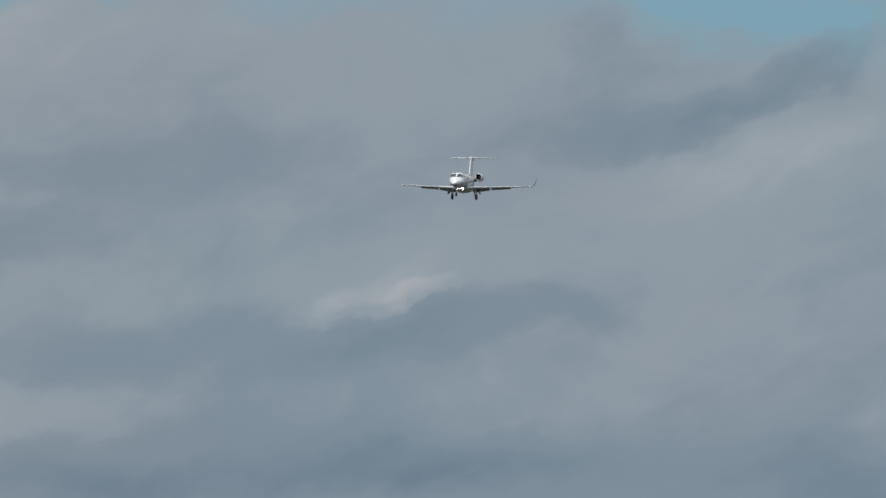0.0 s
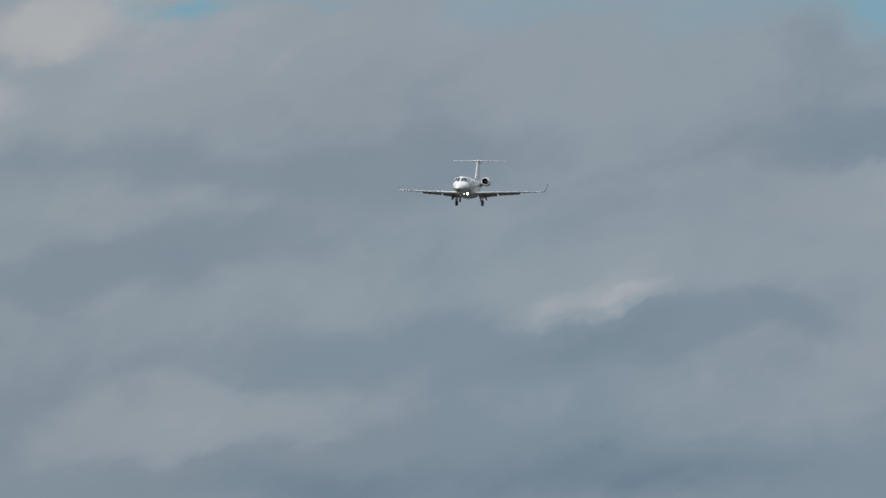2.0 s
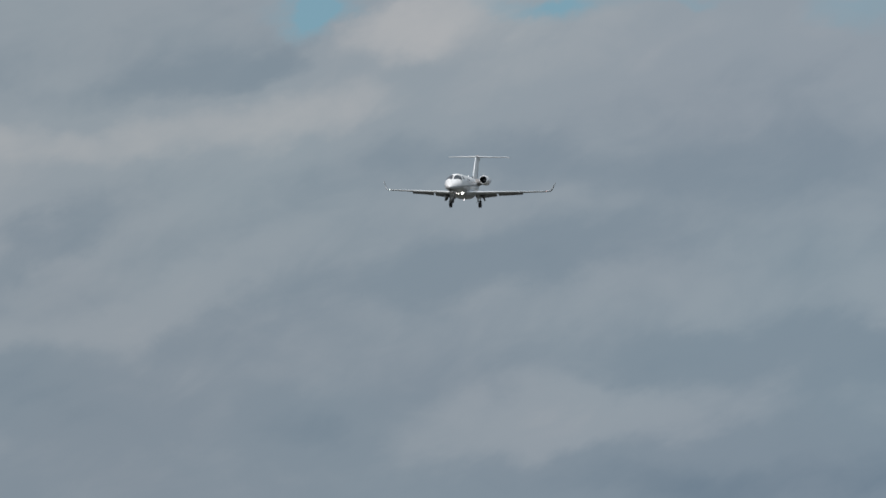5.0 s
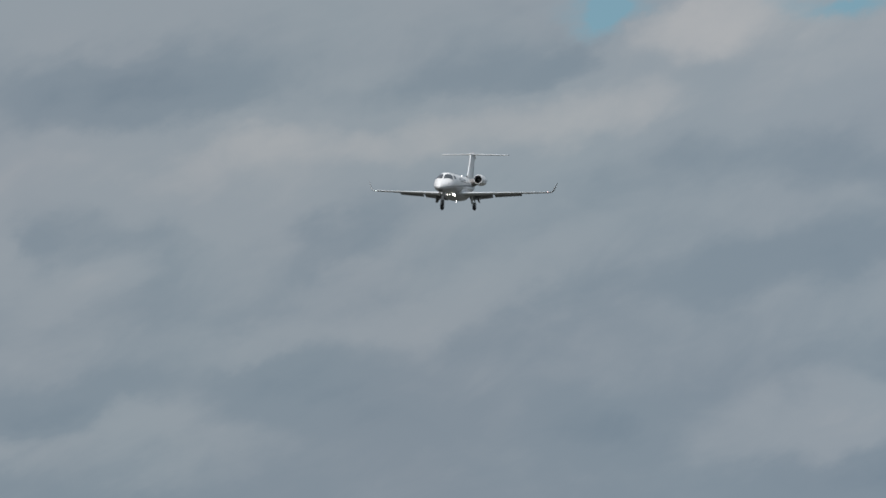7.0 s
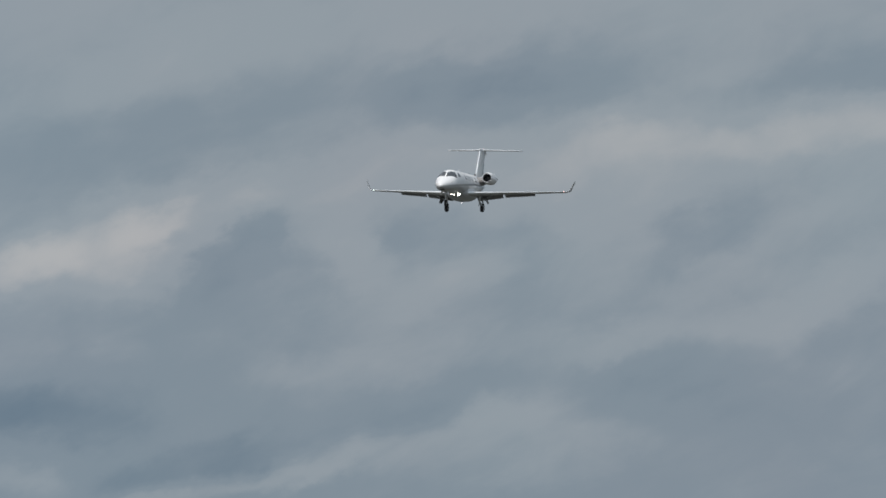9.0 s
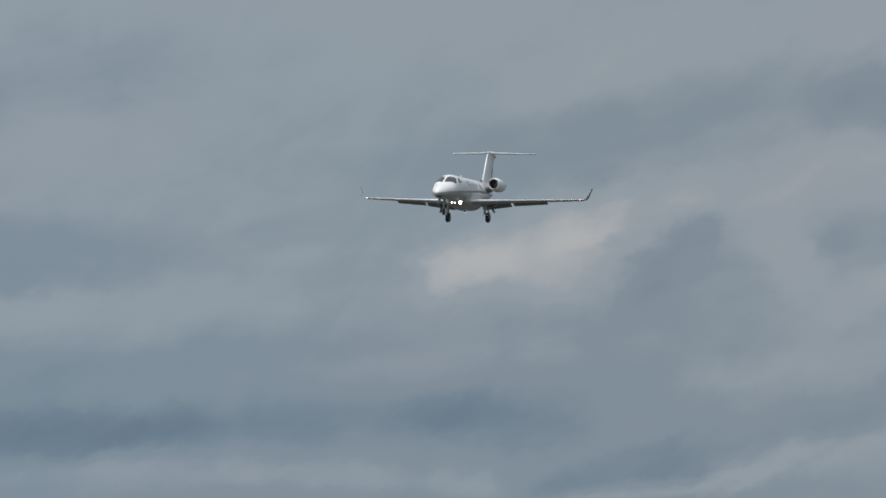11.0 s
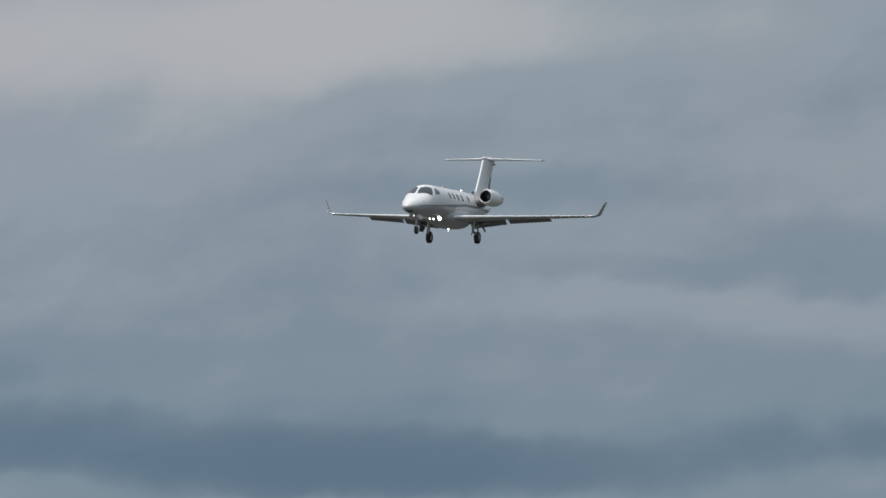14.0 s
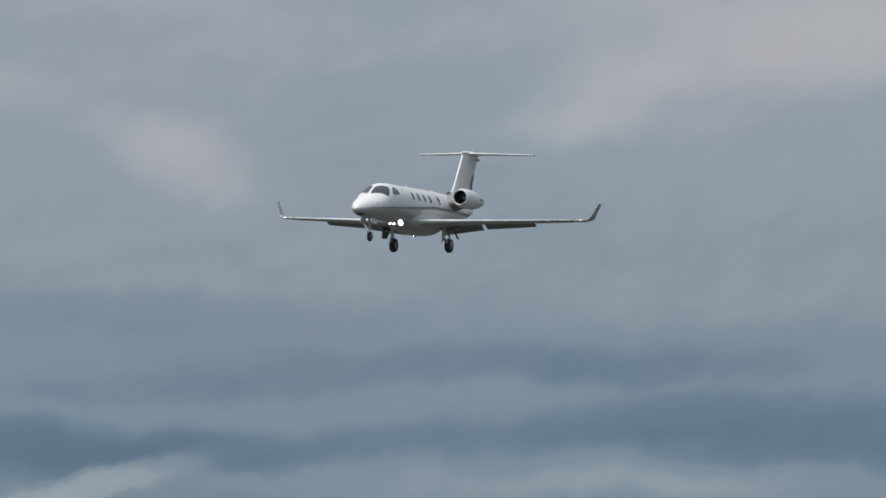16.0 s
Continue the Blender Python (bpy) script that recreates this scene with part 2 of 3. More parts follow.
gap = bank(0.44, 3.66, 0.45, 0.05, -0, 0.35, gap)
gap = bank(3.11, 3.62, 0.24, 0.10, -10, 0.85, gap)
gap = bank(2.10, 3.65, 0.39, 0.05, -0, 0.55, gap)
gap = bank(3.14, 3.59, 0.17, 0.11, -0, 0.50, gap)
tone = put(W, "ShaderNodeSeparateXYZ", {0: tone}).outputs[2]
gap = put(W, "ShaderNodeSeparateXYZ", {0: gap}).outputs[2]

broad = noise_at(0.55, 4, 0.5, long=2.0, lean=14, shift=(1.7, 0.4, 0)).outputs["Fac"]
leaning = noise_at(1.7, 6, 0.55, long=2.1, lean=22, warp=0.4).outputs["Fac"]
level_bands = noise_at(1.8, 6, 0.52, long=3.8, lean=3, shift=(2, 5, 0), warp=0.3).outputs["Fac"]
wisps = put(W, "ShaderNodeMix", {0: leftward, 2: leaning, 3: level_bands}).outputs[0]
fine = noise_at(4.5, 6, 0.55, long=1.7, lean=24, shift=(9, 2, 0), warp=0.5).outputs["Fac"]
grain = calc(W, "ADD", calc(W, "MULTIPLY", calc(W, "SUBTRACT", broad, 0.5), 0.20),
             calc(W, "ADD", calc(W, "MULTIPLY", calc(W, "SUBTRACT", wisps, 0.5), 0.42),
                  calc(W, "MULTIPLY", calc(W, "SUBTRACT", fine, 0.5), 0.24)))
# the cloud is thicker and darker towards the horizon, most of all at the left end of the pan
deepening = put(W, "ShaderNodeMapRange", {0: azimuth, 1: 9.0, 2: 13.0, 3: 0.11, 4: 0.25}).outputs[0]
low_haze = calc(W, "MULTIPLY", put(W, "ShaderNodeMapRange", {0: height, 1: 1.4, 2: 3.6, 3: -1.1, 4: 1.1}).outputs[0], deepening)
level = calc(W, "ADD", calc(W, "ADD", calc(W, "MULTIPLY", tone, 0.86), grain), low_haze)
level = calc(W, "ADD", calc(W, "MULTIPLY", calc(W, "TANH", calc(W, "MULTIPLY", level, 1.9)), 0.5), 0.5)
cloud_colour = ramp(W, level, [(0.0, (0.115, 0.175, 0.235)), (0.35, (0.213, 0.268, 0.318)), (0.62, (0.279, 0.3262, 0.367)), (1.0, (0.432, 0.442, 0.452))])
# faint warm and cool patches in the cloud
tint = noise_at(0.8, 2, 0.5, long=1.5, shift=(5.5, 1.1, 0)).outputs["Fac"]
warm = put(W, "ShaderNodeMixRGB", {0: tint, 1: (0.95, 1.01, 1.02, 1), 2: (1.045, 0.985, 1.0, 1)}).outputs[0]
cloud_colour = put(W, "ShaderNodeMixRGB", {0: 1.0, 1: cloud_colour, 2: warm}, blend_type="MULTIPLY").outputs[0]
# sunnier, warmer cloud in the middle of the pan, cooler towards its left end
inner = put(W, "ShaderNodeMapRange", {0: azimuth, 1: 0.5, 2: 4.0, 3: 0.0, 4: 1.0}).outputs[0]
outer = put(W, "ShaderNodeMapRange", {0: azimuth, 1: 6.5, 2: 9.0, 3: 1.0, 4: 0.0}).outputs[0]
sunny = put(W, "ShaderNodeMixRGB", {0: calc(W, "MULTIPLY", inner, outer), 1: (0.984, 1.0, 1.008, 1), 2: (1.03, 1.01, 0.99, 1)}).outputs[0]
cloud_colour = put(W, "ShaderNodeMixRGB", {0: 1.0, 1: cloud_colour, 2: sunny}, blend_type="MULTIPLY").outputs[0]
# rosier high cloud over the bluer layers at the left end
far_left = put(W, "ShaderNodeMapRange", {0: azimuth, 1: 10.5, 2: 13.5, 3: 0.0, 4: 1.0}).outputs[0]
higher = put(W, "ShaderNodeMapRange", {0: height, 1: 1.7, 2: 2.7, 3: 0.0, 4: 1.0}).outputs[0]
rosy = put(W, "ShaderNodeMixRGB", {0: higher, 1: (0.985, 1.003, 1.006, 1), 2: (1.012, 0.996, 1.012, 1)}).outputs[0]
cloud_colour = put(W, "ShaderNodeMixRGB", {0: far_left, 1: cloud_colour, 2: put(W, "ShaderNodeMixRGB", {0: 1.0, 1: cloud_colour, 2: rosy}, blend_type="MULTIPLY").outputs[0]}).outputs[0]
# the cloud thins and brightens towards the zenith
lift = put(W, "ShaderNodeMapRange", {0: height, 1: 9.0, 2: 60.0, 3: 1.0, 4: 1.9}).outputs[0]
cloud_colour = put(W, "ShaderNodeVectorMath", {0: cloud_colour, 3: lift}, operation="SCALE").outputs[0]
upward = put(W, "ShaderNodeVectorMath", {0: toward, 1: (0, 0, 0.17)}, operation="ADD").outputs[0]
upward = put(W, "ShaderNodeVectorMath", {0: upward}, operation="NORMALIZE").outputs[0]
# bright veil of thin cloud round the sun, behind the viewer
facing = put(W, "ShaderNodeVectorMath", {0: toward, 1: SUN_FROM}, operation="DOT_PRODUCT").outputs["Value"]
veil = calc(W, "POWER", calc(W, "MAXIMUM", facing, 0.0), 5.0)
veil = calc(W, "ADD", calc(W, "MULTIPLY", veil, 2.0), 1.0)
cloud_colour = put(W, "ShaderNodeVectorMath", {0: cloud_colour, 3: veil}, operation="SCALE").outputs[0]
clear_sky = put(W, "ShaderNodeTexSky", {0: upward})
clear_sky.sky_type, clear_sky.sun_disc = "NISHITA", False
clear_sky.sun_elevation, clear_sky.sun_rotation = math.asin(SUN_FROM.z), math.atan2(SUN_FROM.x, SUN_FROM.y)
clear_sky.air_density, clear_sky.dust_density, clear_sky.ozone_density = 1.3, 0.5, 1.0
clear = put(W, "ShaderNodeMixRGB", {0: 1.0, 1: clear_sky.outputs[0], 2: (0.86, 1.03, 0.97, 1)}, blend_type="MULTIPLY").outputs[0]
clear_light = put(W, "ShaderNodeBackground", {0: clear, 1: 0.08}).outputs[0]
cloud_light = put(W, "ShaderNodeBackground", {0: cloud_colour, 1: 1.0}).outputs[0]
open_sky = calc(W, "ADD", gap, calc(W, "MULTIPLY", calc(W, "SUBTRACT", wisps, 0.5), calc(W, "MULTIPLY", gap, 1.6)), clamp=True)
both = put(W, "ShaderNodeMixShader", {0: open_sky, 1: cloud_light, 2: clear_light}).outputs[0]
put(W, "ShaderNodeOutputWorld", {0: both})


# ---- materials ----
def material(name, colour, rough=0.5, metal=0.0, coat=0.0, vary=0.06, scale=3.0, bump=0.0, glow=0.0):
    m = bpy.data.materials.new(name)
    m.use_nodes = True
    t = m.node_tree
    shader = t.nodes["Principled BSDF"]
    where = put(t, "ShaderNodeTexCoord").outputs["Object"]
    big = put(t, "ShaderNodeTexNoise", {"Vector": where, "Scale": scale, "Detail": 4}).outputs["Fac"]
    small = put(t, "ShaderNodeTexNoise", {"Vector": where, "Scale": scale * 14, "Detail": 5}).outputs["Fac"]
    mixed = calc(t, "ADD", calc(t, "MULTIPLY", big, 0.65), calc(t, "MULTIPLY", small, 0.35))
    low, high = ([min(1, c * k) for c in colour] for k in (1 - vary, 1 + vary))
    tinted = ramp(t, mixed, [(0.3, low), (0.7, high)])
    t.links.new(tinted, shader.inputs["Base Color"])
    worn = put(t, "ShaderNodeMapRange", {0: mixed, 1: 0.3, 2: 0.7, 3: rough * 0.85, 4: min(1, rough * 1.2)}).outputs[0]
    t.links.new(worn, shader.inputs["Roughness"])
    shader.inputs["Metallic"].default_value = metal
    shader.inputs["Coat Weight"].default_value = coat
    if bump:
        relief = put(t, "ShaderNodeBump", {"Strength": bump, "Distance": 0.01, "Height": mixed}).outputs[0]
        t.links.new(relief, shader.inputs["Normal"])
    if glow:
        shader.inputs["Emission Color"].default_value = (*colour, 1)
        shader.inputs["Emission Strength"].default_value = glow
    return m


WHITE = (0.745, 0.72, 0.705)
white = material("white_paint", WHITE, 0.32, coat=0.25, vary=0.05, scale=1.2)
livery = material("white_paint_with_grey_band", WHITE, 0.32, coat=0.25, vary=0.05, scale=1.2)
grey_paint = material("grey_paint", (0.16, 0.165, 0.18), 0.35, coat=0.2)
# shade below the nacelle is put into the pylon's dark colour
pylon_shade = material("shaded_pylon_grey", (0.21, 0.20, 0.195), 0.5, vary=0.12)
rudder_teal = material("dark_teal", (0.10, 0.14, 0.16), 0.4)
wing_paint = material("pale_grey_wing_paint", (0.37, 0.362, 0.36), 0.36, coat=0.15, vary=0.06, scale=1.5)
# winglets greyed all over to carry the shade of their outboard faces
winglet_shade = material("shaded_winglet_grey", (0.40, 0.395, 0.395), 0.42, vary=0.06, scale=1.5)
flap_paint = material("grey_flap_paint", (0.19, 0.185, 0.188), 0.45, vary=0.10, scale=2.5)
fairing_paint = material("grey_white_fairing_paint", (0.46, 0.455, 0.455), 0.4, coat=0.15, vary=0.08, scale=1.5)
seam = material("panel_gap", (0.45, 0.45, 0.46), 0.6)
polished = material("polished_aluminium", (0.80, 0.80, 0.80), 0.42, metal=0.3, vary=0.04, scale=5)
steel = material("gear_steel", (0.42, 0.43, 0.44), 0.42, metal=0.7, vary=0.12, scale=6)
gear_white = material("gear_paint", (0.55, 0.55, 0.54), 0.45, vary=0.12, scale=6)
rim_paint = material("wheel_rim_paint", (0.20, 0.20, 0.205), 0.5, metal=0.4, vary=0.15, scale=6)
rubber = material("tyre_rubber", (0.025, 0.025, 0.027), 0.85, vary=0.25, scale=8, bump=0.3)
glass = material("dark_glazing", (0.028, 0.029, 0.032), 0.14, coat=0.4, vary=0.1)
cabin_glass = material("dark_cabin_glazing", (0.03, 0.031, 0.034), 0.12, coat=0.3)
# main gear doors coloured dark for the shade they hang in
door_shade = material("shaded_gear_door_grey", (0.13, 0.13, 0.13), 0.5, vary=0.12)
dark = material("dark_duct", (0.03, 0.03, 0.033), 0.55, vary=0.2)
blade = material("fan_titanium", (0.30, 0.30, 0.31), 0.35, metal=0.8, vary=0.15)
hot_metal = material("exhaust_metal", (0.25, 0.22, 0.20), 0.4, metal=0.9, vary=0.2)
lamp_glow = material("lit_lamp", (1.0, 0.97, 0.90), 0.2, glow=12.0)
dim_glow = material("small_lit_lamp", (1.0, 0.95, 0.86), 0.2, glow=6.0)
red_glow = material("red_beacon_glass", (0.62, 0.36, 0.35), 0.2, glow=0.1)
strobe_glow = material("white_strobe_glass", (1.0, 0.95, 0.95), 0.2, glow=5.0)
green_tip_glow = material("green_wing_tip_lamp_glass", (0.86, 1.0, 0.92), 0.2, glow=1.3)
red_tip_glow = material("red_wing_tip_lamp_glass", (1.0, 0.62, 0.60), 0.2, glow=0.8)
grass = material("mown_grass", (0.045, 0.046, 0.038), 0.95, vary=0.35, scale=0.05, bump=0.4)


def paint_band():
    """A grey band that rises from the nose along the cabin, with the belly's shade under the cockpit painted in as
    grey.
    """
    t = livery.node_tree
    shader = t.nodes["Principled BSDF"]
    base = shader.inputs["Base Color"].links[0].from_socket
    xyz = put(t, "ShaderNodeSeparateXYZ", {0: put(t, "ShaderNodeTexCoord").outputs["Object"]}).outputs
    line = calc(t, "ADD", calc(t, "MULTIPLY", calc(t, "MINIMUM", xyz[1], 7.6), 0.067), -0.08)
    below = calc(t, "SUBTRACT", line, xyz[2])
    width = put(t, "ShaderNodeMapRange", {0: xyz[1], 1: 0.6, 2: 6.5, 3: 0.03, 4: 0.14}).outputs[0]
    inside = calc(t, "MULTIPLY", calc(t, "GREATER_THAN", below, 0.0), calc(t, "LESS_THAN", below, width))
    inside = calc(t, "MULTIPLY", inside, calc(t, "GREATER_THAN", xyz[1], 0.7))
    out = put(t, "ShaderNodeMixRGB", {0: inside, 1: base, 2: (0.20, 0.195, 0.20, 1)}).outputs[0]
    # the downward-facing front belly is shaded by colour below the band
    under = calc(t, "MULTIPLY", calc(t, "GREATER_THAN", below, width), calc(t, "LESS_THAN", xyz[1], 6.0))
    out = put(t, "ShaderNodeMixRGB", {0: under, 1: out, 2: (0.47, 0.462, 0.46, 1)}).outputs[0]
    t.links.new(out, shader.inputs["Base Color"])


paint_band()


# ---- mesh tools ----
def part(name, bm, mat, parent, label="", smooth=True):
    bmesh.ops.recalc_face_normals(bm, faces=bm.faces)
    mesh = bpy.data.meshes.new(name)
    bm.to_mesh(mesh)
    bm.free()
    mesh.materials.append(mat)
    if smooth:
        for face in mesh.polygons:
            face.use_smooth = True
        mesh.set_sharp_from_angle(angle=radians(38))
    ob = new(name, mesh)
    ob.parent = parent
    return tagged(ob, label)


def rings_mesh(rings, closed=True, cap=True):
    """A skin through rings of equally many points."""
    bm = bmesh.new()
    rows = [[bm.verts.new(p) for p in ring] for ring in rings]
    n = len(rows[0])
    for a, b in zip(rows, rows[1:]):
        for i in range(n if closed else n - 1):
            j = (i + 1) % n
            bm.faces.new((a[i], a[j], b[j], b[i]))
    if cap:
        bm.faces.new(rows[0])
        bm.faces.new(rows[-1])
    return bm


def box(bm, centre, size, m=None, bevel=0.0):
    made = bmesh.ops.create_cube(bm, size=1.0)["verts"]
    place = Matrix.Translation(centre) @ (m or Matrix()) @ Matrix.Diagonal((*size, 1))
    bmesh.ops.transform(bm, matrix=place, verts=made)
    if bevel:
        edges = list({e for v in made for e in v.link_edges})
        bmesh.ops.bevel(bm, geom=edges, offset=bevel, segments=2, affect="EDGES")


def rod(bm, a, b, r0, r1=None, sides=14):
    """A round bar from a to b."""
    a, b = Vector(a), Vector(b)
    m = Matrix.Translation((a + b) / 2) @ (b - a).to_track_quat("Z", "Y").to_matrix().to_4x4()
    bmesh.ops.create_cone(bm, cap_ends=True, segments=sides, radius1=r0, radius2=r0 if r1 is None else r1, depth=(b - a).length, matrix=m)


def spun(profile, origin, axis="y", sides=32):
    """A body of revolution: profile of (distance along the axis, radius) round an axis through origin."""
    rings = []
    for d, r in profile:
        ring = []
        for k in range(sides):
            c, s = math.cos(2 * math.pi * k / sides) * r, math.sin(2 * math.pi * k / sides) * r
            ring.append(Vector(origin) + (Vector((c, d, s)) if axis == "y" else Vector((d, c, s))))
        rings.append(ring)
    return rings


def foil(chord, thick, start=0.0, end=1.0, steps=12, flat_under=0.05):
    """Half-open outline of a wing section, from start to end of its chord: (aft, up) points round it."""
    def half(x):
        return 5 * thick * (0.2969 * math.sqrt(x) - 0.126 * x - 0.3516 * x * x + 0.2843 * x ** 3 - 0.1036 * x ** 4)
    xs = [start + (end - start) * (1 - math.cos(math.pi * k / steps)) / 2 for k in range(steps + 1)]
    upper = [(x * chord, (half(x) + 0.002) * chord * (1 + flat_under)) for x in reversed(xs)]
    lower = [(x * chord, -(half(x) + 0.002) * chord * (1 - flat_under)) for x in xs[1:]]
    return upper + lower


# ---- ground: a mown airfield that reaches the horizon ----
def ground_sheet():
    bm = bmesh.new()
    bmesh.ops.create_grid(bm, x_segments=40, y_segments=40, size=6000)
    ob = part("ground", bm, grass, None, "flat mown airfield grass under the approach path", smooth=False)
    tagged(ob, category="ground", kind="structure")


ground_sheet()

# ---- the jet: x to its left wing, y aft from the nose, z up ----
jet = tagged(new("business_jet"), "white twin-engined business jet, landing gear and flaps down, lights on", "aeroplane")

STATION = (0, 0.06, 0.2, 0.5, 1, 1.5, 2, 2.5, 3, 3.6, 9, 10, 11, 12, 13, 14, 14.6)
HALF_WIDTH = (0.03, 0.115, 0.235, 0.39, 0.575, 0.71, 0.795, 0.84, 0.86, 0.87, 0.87, 0.84, 0.74, 0.60, 0.45, 0.27, 0.12)
TOP = (-0.13, -0.03, 0.09, 0.26, 0.45, 0.61, 0.88, 1.10, 1.19, 1.22, 1.22, 1.20, 1.14, 1.06, 0.98, 0.88, 0.78)
BOTTOM = (-0.18, -0.26, -0.33, -0.40, -0.46, -0.49, -0.505, -0.51, -0.51, -0.51, -0.56, -0.52, -0.36, -0.14, 0.10, 0.33, 0.50)


def smooth_between(values, a):
    """Catmull-Rom through the stations, with slopes fitted to their uneven spacing."""
    k = min(max(int(np.searchsorted(STATION, a, side="right")) - 1, 0), len(STATION) - 2)
    x0, x1 = STATION[k], STATION[k + 1]

    def slope(i):
        if i in (0, len(STATION) - 1):
            return (values[1] - values[0]) / STATION[1] if i == 0 else (values[-1] - values[-2]) / (STATION[-1] - STATION[-2])
        before = (values[i] - values[i - 1]) / (STATION[i] - STATION[i - 1])
        after = (values[i + 1] - values[i]) / (STATION[i + 1] - STATION[i])
        return 0.0 if before * after <= 0 else 2 * before * after / (before + after)
    h, u = x1 - x0, (a - x0) / (x1 - x0)
    return ((2 * u ** 3 - 3 * u * u + 1) * values[k] + (u ** 3 - 2 * u * u + u) * h * slope(k)
            + (-2 * u ** 3 + 3 * u * u) * values[k + 1] + (u ** 3 - u * u) * h * slope(k + 1))


def hull(a, angle, out=0.0):
    """A point of the fuselage skin at a station, angle in radians from its left side upwards."""
    w, top, bottom = (smooth_between(v, a) for v in (HALF_WIDTH, TOP, BOTTOM))
    mid = bottom + (top - bottom) * 0.47
    c, s = math.cos(angle), math.sin(angle)
    return Vector(((w + out) * c, a, mid + ((top - mid if s > 0 else mid - bottom) + out) * s))


def fuselage():
    stations = [0, 0.02, 0.05, 0.1, 0.15, 0.2, 0.3, 0.4, 0.5] + [0.5 + 0.125 * k for k in range(1, 26)] + [4 + 0.5 * k for k in range(10)] + [9 + 0.25 * k for k in range(23)]
    rings = [[hull(a, 2 * math.pi * k / 56) for k in range(56)] for a in stations]
    return part("fuselage", rings_mesh(rings), livery, jet, "white painted fuselage with a grey band below the windows")


body = fuselage()


def skin_patch(corners, out, steps=10, thick=0.012, round_by=0.0):
    """A pane that follows the fuselage skin; corners are (station, angle), in order round it."""
    (a, b, c, d) = [Vector(p) for p in corners]
    bm = bmesh.new()
    grid = []
    for i in range(steps + 1):
        row = []
        for j in range(steps + 1):
            u, v = i / steps, j / steps
            if round_by:
                # squircle: pull the corners in
                x, y = 2 * u - 1, 2 * v - 1
                x, y = x * math.sqrt(1 - round_by * y * y / 2), y * math.sqrt(1 - round_by * x * x / 2)
                u, v = (x + 1) / 2, (y + 1) / 2
            p = (a * (1 - u) + b * u) * (1 - v) + (d * (1 - u) + c * u) * v
            row.append(p)
        grid.append(row)
    for lift in (out, out - thick):
        sheet = [[bm.verts.new(hull(p.x, p.y, lift)) for p in row] for row in grid]
        for i in range(steps):
            for j in range(steps):
                bm.faces.new((sheet[i][j], sheet[i + 1][j], sheet[i + 1][j + 1], sheet[i][j + 1]))
    return bm


def mirrored(corners):
    return [(a, math.pi - angle) for a, angle in corners]


PANE = [(1.50, 1.49), (2.20, 1.51), (2.75, 0.93), (2.17, 0.43)]
SIDE_PANE = [(2.56, 0.44), (3.02, 0.92), (3.46, 0.84), (3.48, 0.44)]
for corners in (PANE, mirrored(PANE)):
    part("windshield_pane", skin_patch(corners, 0.008, round_by=0.18), glass, body, "dark curved windshield pane")
for corners in (SIDE_PANE, mirrored(SIDE_PANE)):
    part("cockpit_side_window", skin_patch(corners, 0.008, round_by=0.5), glass, body, "small dark cockpit side window")
for at in (5.14, 5.87, 6.59, 7.32, 8.43):
    oval = [(at - 0.14, 0.30), (at + 0.14, 0.30), (at + 0.14, 0.73), (at - 0.14, 0.73)]
    for corners in (oval, mirrored(oval)):
        part("cabin_window", skin_patch(corners, 0.006, steps=8, round_by=0.8), cabin_glass, body, "dark oval cabin window")

bay = [(0.22, -1.95), (0.62, -1.80), (0.62, -0.95), (0.30, -0.95)]
part("nose_vent", skin_patch(bay, 0.006, steps=8, round_by=0.6), dark, body, "dark vent under the nose")


def door_gap():
    """The outline of the cabin door, a narrow gap in the left side."""
    bm = bmesh.new()
    loop = [(4.05, -0.45), (4.05, 0.95), (4.80, 0.95), (4.80, -0.45)]
    for (a0, g0), (a1, g1) in zip(loop, loop[1:] + loop[:1]):
        for k in range(10):
            u, v = k / 10, (k + 1) / 10
            ends = [(a0 + (a1 - a0) * s, g0 + (g1 - g0) * s) for s in (u, v)]
            wide = (0.008, 0.0) if a0 == a1 else (0.0, 0.009)
            quad = [hull(ends[0][0] - wide[0], ends[0][1] - wide[1], 0.003), hull(ends[1][0] - wide[0], ends[1][1] - wide[1], 0.003),
                    hull(ends[1][0] + wide[0], ends[1][1] + wide[1], 0.003), hull(ends[0][0] + wide[0], ends[0][1] + wide[1], 0.003)]
            bm.faces.new([bm.verts.new(p) for p in quad])
    part("door_gap", bm, seam, body, "outline of the closed cabin door")


door_gap()


def belly_fairing():
    """The swollen keel under the cabin that takes the wing roots."""
    rings = []
    for k in range(25):
        u = k / 24
        a = 4.75 + 5.6 * u
        swell = math.sin(math.pi * min(1, u / 0.55) / 2) ** 0.6 if u < 0.55 else math.cos(math.pi * (u - 0.55) / 0.9) ** 0.8
        w, drop = 0.12 + (0.95 - 0.22 * max(0.0, u - 0.35)) * swell, 0.05 + 0.36 * swell
        mid = -0.20 - 0.06 * swell
        ring = []
        for j in range(40):
            g = 2 * math.pi * j / 40
            c, s = math.cos(g), math.sin(g)
            c, s = math.copysign(abs(c) ** 0.75, c), math.copysign(abs(s) ** 0.85, s)
            ring.append((w * c, a, mid + (0.42 * swell + 0.05 if s > 0 else drop + 0.24 * swell) * s))
        rings.append(ring)
    return part("belly_fairing", rings_mesh(rings), fairing_paint, jet, "white swollen fairing under the wing roots")


fairing = belly_fairing()


# ---- wings ----
def leading(x):
    return 5.72 + 0.582 * (x - 0.5)


def trailing(x):
    return 8.85 + 0.05 * (x - 0.5) if x < 2.9 else 8.97 + 0.345 * (x - 2.9)


def wing_height(x):
    return -0.345 + 0.050 * (x - 0.5)


